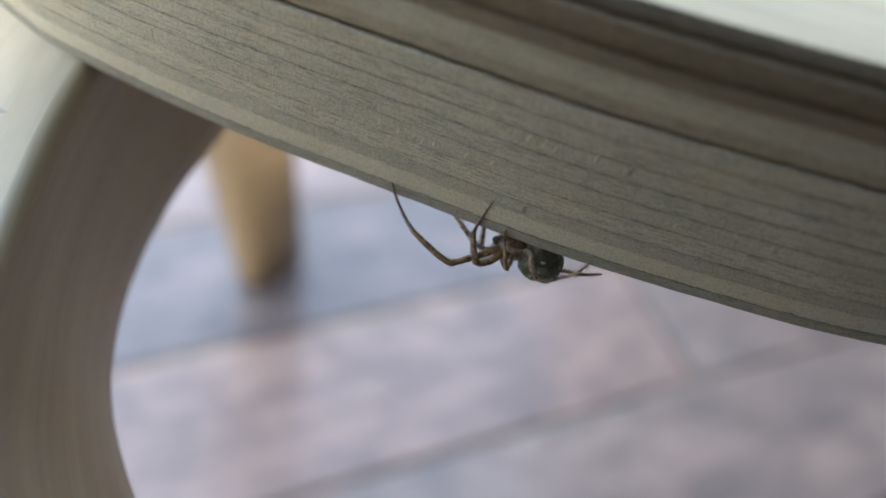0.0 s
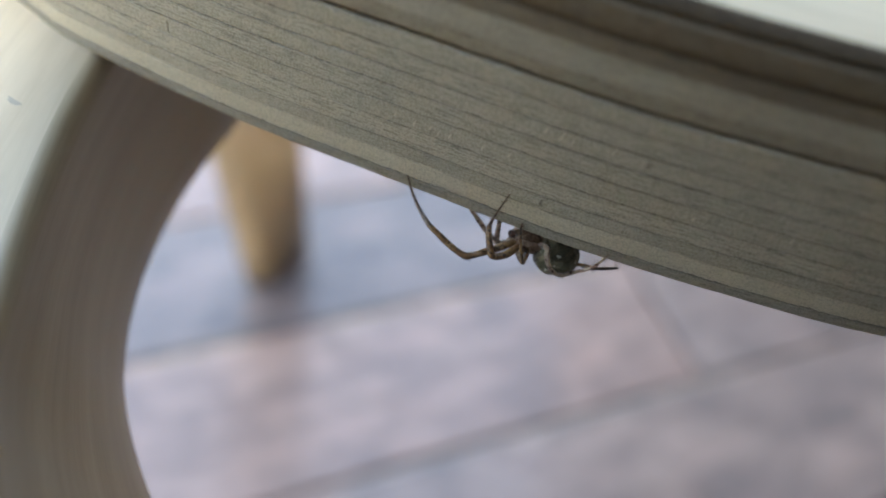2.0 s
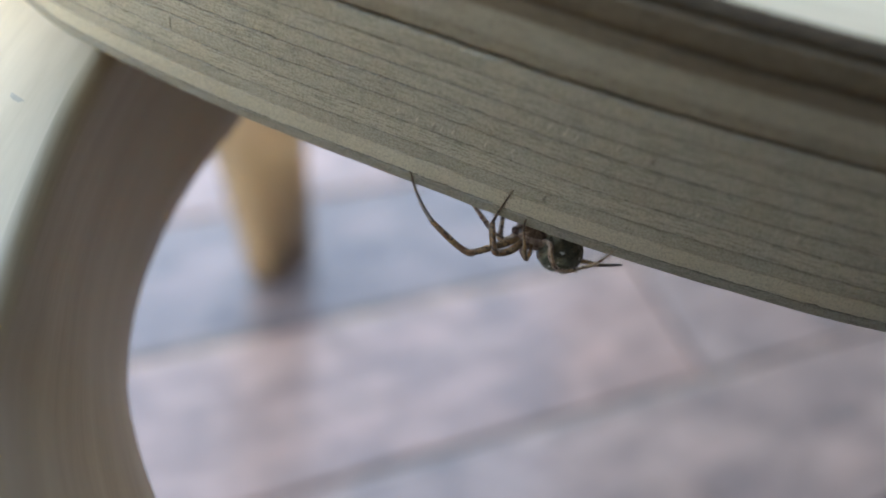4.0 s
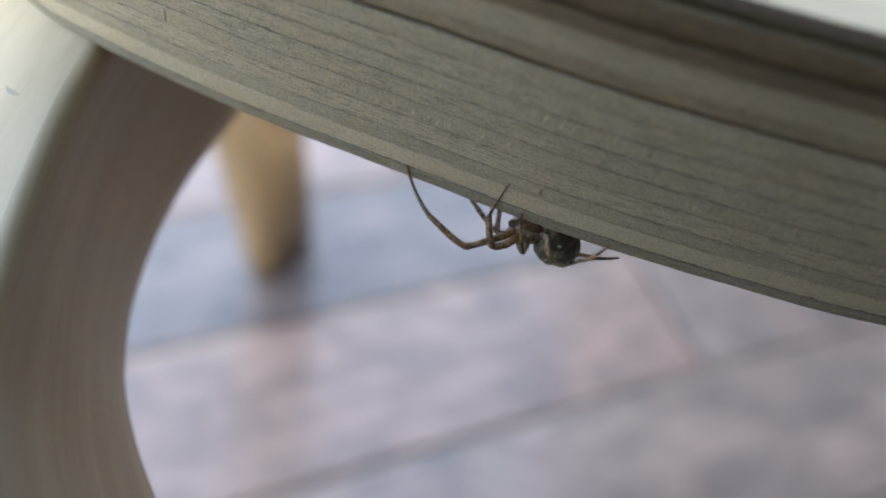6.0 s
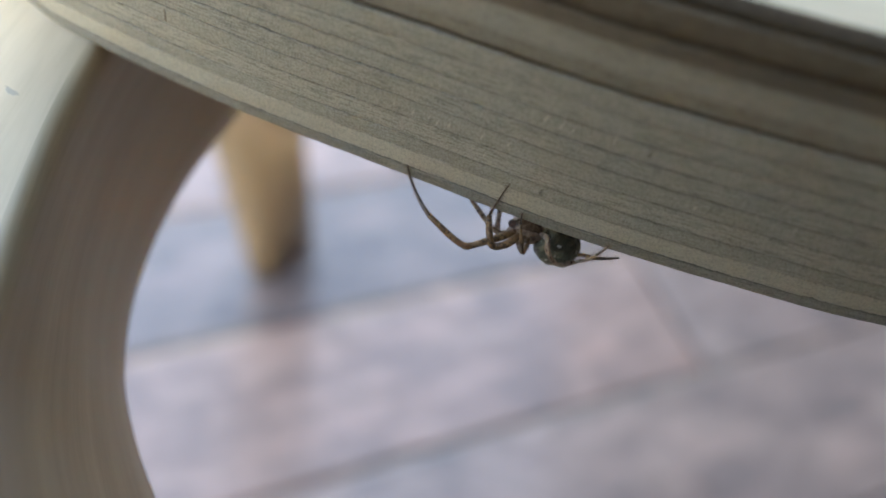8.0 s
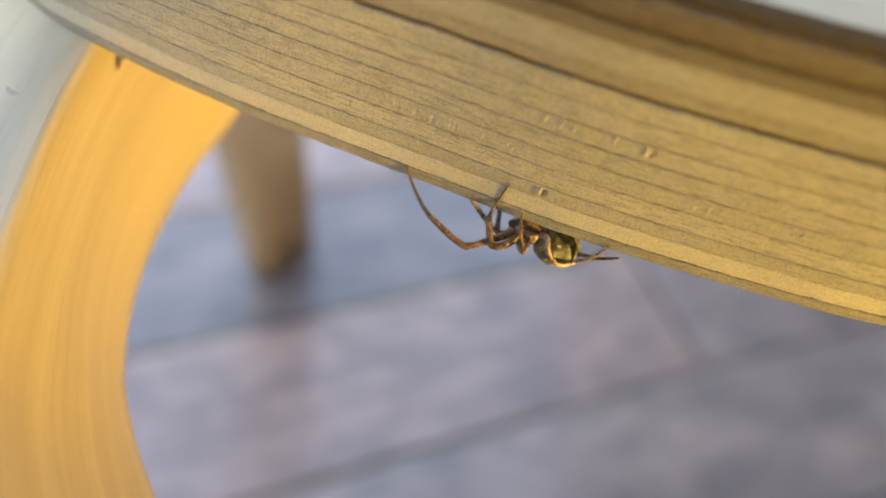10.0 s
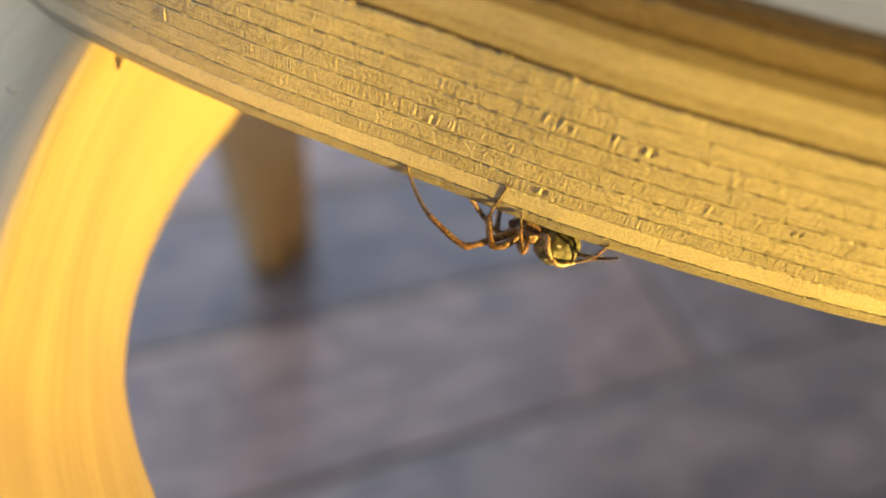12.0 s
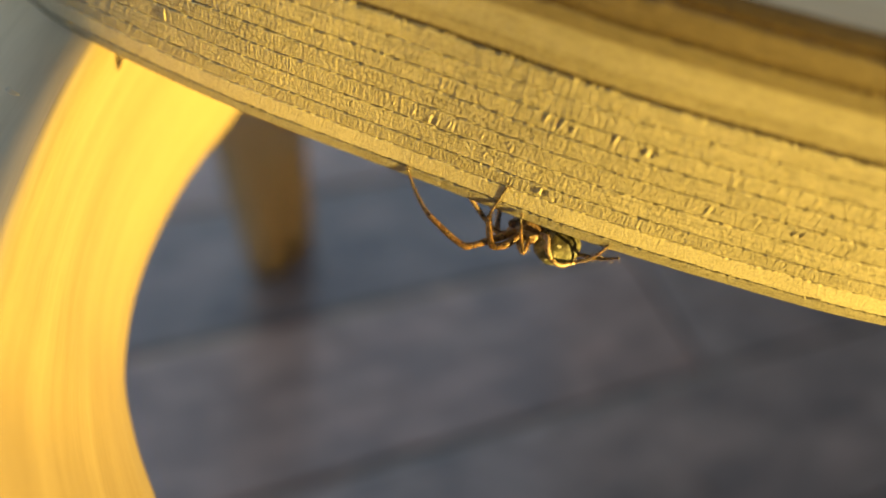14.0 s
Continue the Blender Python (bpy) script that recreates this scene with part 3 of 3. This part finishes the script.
def abdomen_material():
    """Dark leaf-shaped back, pale green-grey sides, white spots."""
    m, n, l, p = material("abdomen_skin")
    broad = noise_node(n, l, mapped(n, l, (520, 520, 520)), 1.0, 4, 0.6, 0.6)
    spots = noise_node(n, l, mapped(n, l, (1250, 1250, 1250)), 1.0, 2, 0.5)
    fine = noise_node(n, l, mapped(n, l, (7000, 7000, 7000)), 1.0, 3, 0.7)
    tc = n.new("ShaderNodeTexCoord")
    mp = n.new("ShaderNodeMapping")
    mp.inputs["Scale"].default_value = (1 / 0.0022, 1 / 0.0014, 1 / 0.003)
    mp.inputs["Location"].default_value = (-0.0008 / 0.0022, 0.0013 / 0.0014, 0.0012 / 0.003)
    l.new(tc.outputs["Object"], mp.inputs["Vector"])
    far = n.new("ShaderNodeVectorMath")
    far.operation = "LENGTH"
    l.new(mp.outputs["Vector"], far.inputs[0])
    add = n.new("ShaderNodeMath")
    add.operation = "MULTIPLY_ADD"
    add.inputs[1].default_value = 1.3
    l.new(broad, add.inputs[0])
    l.new(far.outputs["Value"], add.inputs[2])
    half = n.new("ShaderNodeMath")
    half.operation = "MULTIPLY"
    half.inputs[1].default_value = 0.55
    l.new(add.outputs[0], half.inputs[0])
    leaf = ramp(n, l, half.outputs[0], [(0.74, (0, 0, 0)), (0.92, (1, 1, 1))])
    back = ramp(n, l, broad, [(0.36, (0.028, 0.026, 0.018)), (0.52, (0.075, 0.068, 0.042)), (0.68, (0.17, 0.145, 0.08))])
    side = ramp(n, l, broad, [(0.38, (0.085, 0.09, 0.062)), (0.50, (0.18, 0.182, 0.128)), (0.64, (0.34, 0.31, 0.21))])
    base = mix(n, l, leaf, back, side)
    base = mix(n, l, 1.0, base, ramp(n, l, spots, [(0.38, (0.25, 0.23, 0.2)), (0.45, (1, 1, 1))]), "MULTIPLY")
    base = mix(n, l, ramp(n, l, spots, [(0.655, (0, 0, 0)), (0.68, (1, 1, 1))]), base, (0.62, 0.60, 0.50))
    base = mix(n, l, 0.2, base, ramp(n, l, fine, [(0.42, (0.05, 0.05, 0.032)), (0.58, (0.24, 0.22, 0.13))]))
    l.new(base, p.inputs["Base Color"])
    p.inputs["Roughness"].default_value = 0.5
    p.inputs["Specular IOR Level"].default_value = 0.35
    p.inputs["Subsurface Weight"].default_value = 0.15
    p.inputs["Subsurface Radius"].default_value = (0.0006, 0.0004, 0.0002)
    p.inputs["Subsurface Scale"].default_value = 0.5
    nm = bump(n, l, fine, 0.5, 0.00008)
    l.new(bump(n, l, spots, 0.4, 0.0002, nm), p.inputs["Normal"])
    return m


ABDOMEN = abdomen_material()
DARK_SHELL = shell("dark_shell", [(0.34, (0.014, 0.007, 0.006)), (0.52, (0.07, 0.030, 0.022)), (0.7, (0.18, 0.095, 0.065))], (2200, 2200, 2200), 0.4)
BRISTLE = shell("bristle", [(0.3, (0.10, 0.06, 0.03)), (0.7, (0.30, 0.21, 0.12))], (2500, 2500, 2500), 0.4)

K = 0.0000626
# SPIDER-POSE
SPIDER_AT = Matrix(((0.98162718, -0.190809, 0.0), (0.14616817, 0.75197005, -0.64278761), (0.12264966, 0.63097779, 0.76604444))).to_4x4()
SPIDER_AT.translation = (0.0123, 0.0583, 0.3533)


def at(x, y, z=0.0):
    """Spider space: x and y in units of K from its middle, z in millimetres towards its belly side."""
    return Vector((x * K, y * K, z / 1000))


def limb(spider, segments, mat, hairs=True, feet=None):
    """segments: (name, points, radii in mm). The first is the leg itself, the rest its pieces."""
    lead = None
    rng = random.Random(len(segments[0][1]) * 7 + int(segments[0][1][0].x * 1e7))
    for name, pts, radii in segments:
        ob = part(name if lead else "leg", tube(pts, [r / 1000 for r in radii], 10, 14), (feet or FOOT) if name in ("metatarsus", "tarsus") and mat is LIMB else mat, lead or spider)
        lead = lead or ob
    if hairs:
        bm = bmesh.new()
        for name, pts, radii in segments:
            line = spline(pts, 26)
            for i in range(1, 25):
                for _ in range(3):
                    d = (line[i + 1] - line[i - 1]).normalized()
                    side = d.cross(Vector((rng.uniform(-1, 1), rng.uniform(-1, 1), rng.uniform(-1, 1)))).normalized()
                    r = radii[0] / 1000
                    tip = line[i] + side * (r + rng.uniform(0.00018, 0.0006)) + d * rng.uniform(0.00008, 0.0002)
                    w = d.cross(side) * 0.000024
                    a, b, c, e = bm.verts.new(line[i] + side * r * 0.5 - w), bm.verts.new(line[i] + side * r * 0.5 + w), bm.verts.new(line[i] + side * r * 0.5 + d * 0.00002), bm.verts.new(tip)
                    for f in ((a, b, e), (b, c, e), (c, a, e)):
                        bm.faces.new(f)
        part("bristles", bm, BRISTLE, lead)


def spider():
    s = empty("spider", SPIDER_AT, "small brown spider with a green-grey abdomen hanging under the rail", "spider")
    belly = part("abdomen", ellipsoid(at(3, -26, -3.2), (0.00268, 0.00236, 0.0020), (0, 0, -13), 0.97, 36, 24, 0.06, 0.82), ABDOMEN, s, "green-grey mottled abdomen with pale spots")
    part("spinneret", ellipsoid(at(38, -42, -3.0), (0.00042, 0.00034, 0.0004), (0, 0, -20), lump=0.1), CARAPACE, belly, "dark brown spinneret")
    # short stiff hairs over the abdomen
    rng, bm = random.Random(12), bmesh.new()
    verts = belly.data.vertices
    for _ in range(420):
        v = verts[rng.randrange(len(verts))]
        d = Vector((rng.uniform(-1, 1), rng.uniform(-1, 1), rng.uniform(-1, 1)))
        root = v.co + (d - v.normal * d.dot(v.normal)) * 0.00012
        tip = root + v.normal * rng.uniform(0.0001, 0.00026) + Vector((0.00016, -0.00004, 0))
        w = v.normal.cross(d).normalized() * 0.000013
        ends = [bm.verts.new(q) for q in (root - w, root + w, root + w.cross(v.normal), tip)]
        for f in ((0, 1, 3), (1, 2, 3), (2, 0, 3)):
            bm.faces.new([ends[q] for q in f])
    part("bristles", bm, BRISTLE, belly)
    part("cephalothorax", ellipsoid(at(-52, 1, -2.7), (0.00215, 0.00150, 0.0013), (0, 0, -20), 0.92, lump=0.12), CARAPACE, s, "brown cephalothorax")
    part("head", ellipsoid(at(-79, 13, -2.3), (0.00056, 0.00048, 0.0006), (0, 0, -40), lump=0.1), DARK_SHELL, s, "dark brown head")
    part("pedicel", ellipsoid(at(-24, -10, -2.6), (0.0006, 0.0005, 0.0005), (0, 0, -20)), CARAPACE, s)
    part("palp", tube([at(-70, 0, -2.0), at(-68, -18, -1.4), at(-67, -30, -1.2), at(-66, -38, -1.2), at(-66, -42, -1.2)], [0.00056, 0.00060, 0.00052, 0.00038, 0.00008]), COXA, s, "stubby brown palp")
    part("chelicera", tube([at(-82, 4, -1.9), at(-85, -8, -1.7), at(-82, -15, -1.6)], [0.0005, 0.00045, 0.0002]), COXA, s)
    part("sternum", ellipsoid(at(-54, -8, -2.0), (0.00165, 0.00074, 0.0008), (0, 0, -14), 0.9, lump=0.35), COXA, s, "mottled brown leg bases")
    limb(s, [("femur", [at(-76, -2, -1.6), at(-105, -12, -1.2), at(-135, -21, -0.9), at(-156, -27, -0.9)], [0.42, 0.45, 0.42, 0.34]),
             ("patella", [at(-154, -26.5, -0.9), at(-165, -28, -0.9), at(-174, -24, -0.9)], [0.37, 0.40, 0.37]),
             ("tibia", [at(-173, -25, -0.9), at(-195, -8, -1.0), at(-233, 29, -1.2)], [0.36, 0.36, 0.30]),
             ("metatarsus", [at(-232, 28, -1.2), at(-247, 52, -1.7), at(-260, 80, -2.1)], [0.27, 0.20, 0.16]),
             ("tarsus", [at(-260, 80, -2.1), at(-266, 98, -2.1), at(-269, 110, -1.75), at(-271, 119, -1.35)], [0.16, 0.13, 0.07])], LIMB)
    limb(s, [("femur", [at(-68, -8, -1.2), at(-92, -24, -0.6), at(-112, -29, -0.6)], [0.40, 0.45, 0.40]),
             ("patella", [at(-110, -29, -0.6), at(-119, -26, -0.6), at(-122, -16, -0.6)], [0.40, 0.42, 0.38]),
             ("tibia", [at(-122, -18, -0.6), at(-124, 6, -1.0), at(-123, 28, -1.2)], [0.38, 0.37, 0.28]),
             ("metatarsus", [at(-123, 27, -1.15), at(-117, 40, -0.45), at(-109, 52, 0.12), at(-104, 61, 0.92)], [0.20, 0.13, 0.09]),
             ("tarsus", [at(-104, 61, 0.92), at(-98, 70, 1.80), at(-91, 80, 2.74)], [0.09, 0.07, 0.04])], LIMB)
    limb(s, [("femur", [at(-72, 2, -2.4), at(-100, -4, -2.8), at(-118, 8, -3.0)], [0.36, 0.38, 0.29]),
             ("tibia", [at(-118, 8, -3.0), at(-132, 26, -2.8), at(-158, 62, -2.4)], [0.31, 0.28, 0.20])], PALE_LIMB)
    limb(s, [("femur", [at(-52, -14, -1.4), at(-58, -30, -0.4), at(-65, -41, 0.0)], [0.22, 0.22, 0.19]),
             ("tibia", [at(-65, -41, 0.0), at(-68, -16, 0.0), at(-68, 10, -0.1)], [0.18, 0.18, 0.15]),
             ("tarsus", [at(-68, 9, -0.1), at(-68, 20, 0.1), at(-66, 31, 0.5)], [0.13, 0.11, 0.06])], LIMB)
    limb(s, [("femur", [at(-30, -6, -2.0), at(-20, -14, -0.6), at(-20, -34, -0.4), at(-13, -52, -0.7)], [0.30, 0.32, 0.32, 0.26]),
             ("tibia", [at(-13, -52, -0.7), at(4, -62, -1.2), at(34, -57, -2.2)], [0.26, 0.27, 0.24]),
             ("metatarsus", [at(34, -57, -2.2), at(58, -50, -1.0), at(74, -37, 0.45)], [0.22, 0.17, 0.14]),
             ("tarsus", [at(74, -37, 0.45), at(81, -30, 0.9), at(87, -22, 1.42)], [0.14, 0.11, 0.06])], PALE_LIMB)
    limb(s, [("femur", [at(-34, -12, -3.2), at(0, -46, -3.8), at(36, -42, -3.2)], [0.34, 0.34, 0.26]),
             ("tibia", [at(36, -42, -3.2), at(52, -45, -2.0), at(68, -50, -1.0)], [0.26, 0.24, 0.2]),
             ("metatarsus", [at(68, -50, -1.0), at(88, -50, -0.6), at(107, -49, 0.0)], [0.21, 0.18, 0.10])], LIMB)
    limb(s, [("femur", [at(-70, 8, -2.8), at(-88, -4, -3.4), at(-102, -10, -3.6)], [0.38, 0.40, 0.32]),
             ("tibia", [at(-102, -10, -3.6), at(-106, 10, -3.4), at(-100, 48, -2.9)], [0.32, 0.30, 0.22])], PALE_LIMB)
    limb(s, [("femur", [at(-48, 2, -3.0), at(-50, -10, -3.8), at(-52, -18, -4.2)], [0.34, 0.32, 0.26]),
             ("tibia", [at(-52, -18, -4.2), at(-46, -8, -4.4), at(-44, 8, -4.2)], [0.24, 0.2, 0.14])], LIMB)
    return s


spider()


# ---------------------------------------------------------------- unseen cloud-shaped blockers before the sun
def cloud_blocker(name, seed, label):
    """An unseen sun blocker, added in the shape of a cloud bank; its straight-falling edge lies at x = 0; it reaches
    120 m to -x.
    """
    rng = random.Random(seed)
    bm = bmesh.new()
    spots = [(Vector((-20, 0, 0)), 20.0)]
    for x in range(-112, -10, 13):
        for z in range(-14, 76, 14):
            r = rng.uniform(12, 16)
            spots.append((Vector((min(x + rng.uniform(-3, 3), -r - 1), rng.uniform(-4, 4), z + rng.uniform(-3, 3))), r))
    for k, (c, r) in enumerate(spots):
        for v in bmesh.ops.create_icosphere(bm, subdivisions=3 if k == 0 else 2, radius=1)["verts"]:
            v.co = c + v.co * r * (1 + (0.08 * noise.noise(v.co * 2.2 + c) if k else 0))
    return tagged(part(name, bm, BLOCKER_GREY), label, "cloud")


BLOCKER_GREY = plain_material("blocker_grey", (0.62, 0.62, 0.64), (0.8, 0.8, 0.8), (0.05, 0.05, 0.05), 1.0)
SIDE = Vector((math.sin(radians(SUN_TURN)), math.cos(radians(SUN_TURN)), 0))
BLOCKER_TURN = Matrix(((SIDE.x, -to_sun.x, 0), (SIDE.y, -to_sun.y, 0), (0, 0, 1))).to_4x4()
SUN_BLOCKER = cloud_blocker("cloud", 8, "unseen cloud-shaped blocker added to slide off the low sun")
STILL_BLOCKER = cloud_blocker("cloud", 21, "unseen cloud-shaped blocker added beside the low sun")
STILL_BLOCKER.matrix_world = Matrix.Translation(to_sun * 440 + SIDE * 5.0) @ BLOCKER_TURN @ Matrix.Rotation(math.pi, 4, "Z")

floor_planks()


def motions():
    # the added blocker's edge passes the sun's disc, 3.7 m wide at its distance, so sunlight grows
    rows = []
    for t, edge in ((0.0, 9.0), (6.0, 5.0), (8.2, 1.95), (9.2, 1.5), (10.3, 1.02), (11.5, 0.42), (12.5, -0.2), (13.4, -0.75), (14.0, -1.75)):
        rows.append((t, Matrix.Translation(to_sun * 400 + SIDE * edge) @ BLOCKER_TURN))
    walk(SUN_BLOCKER, rows)


motions()
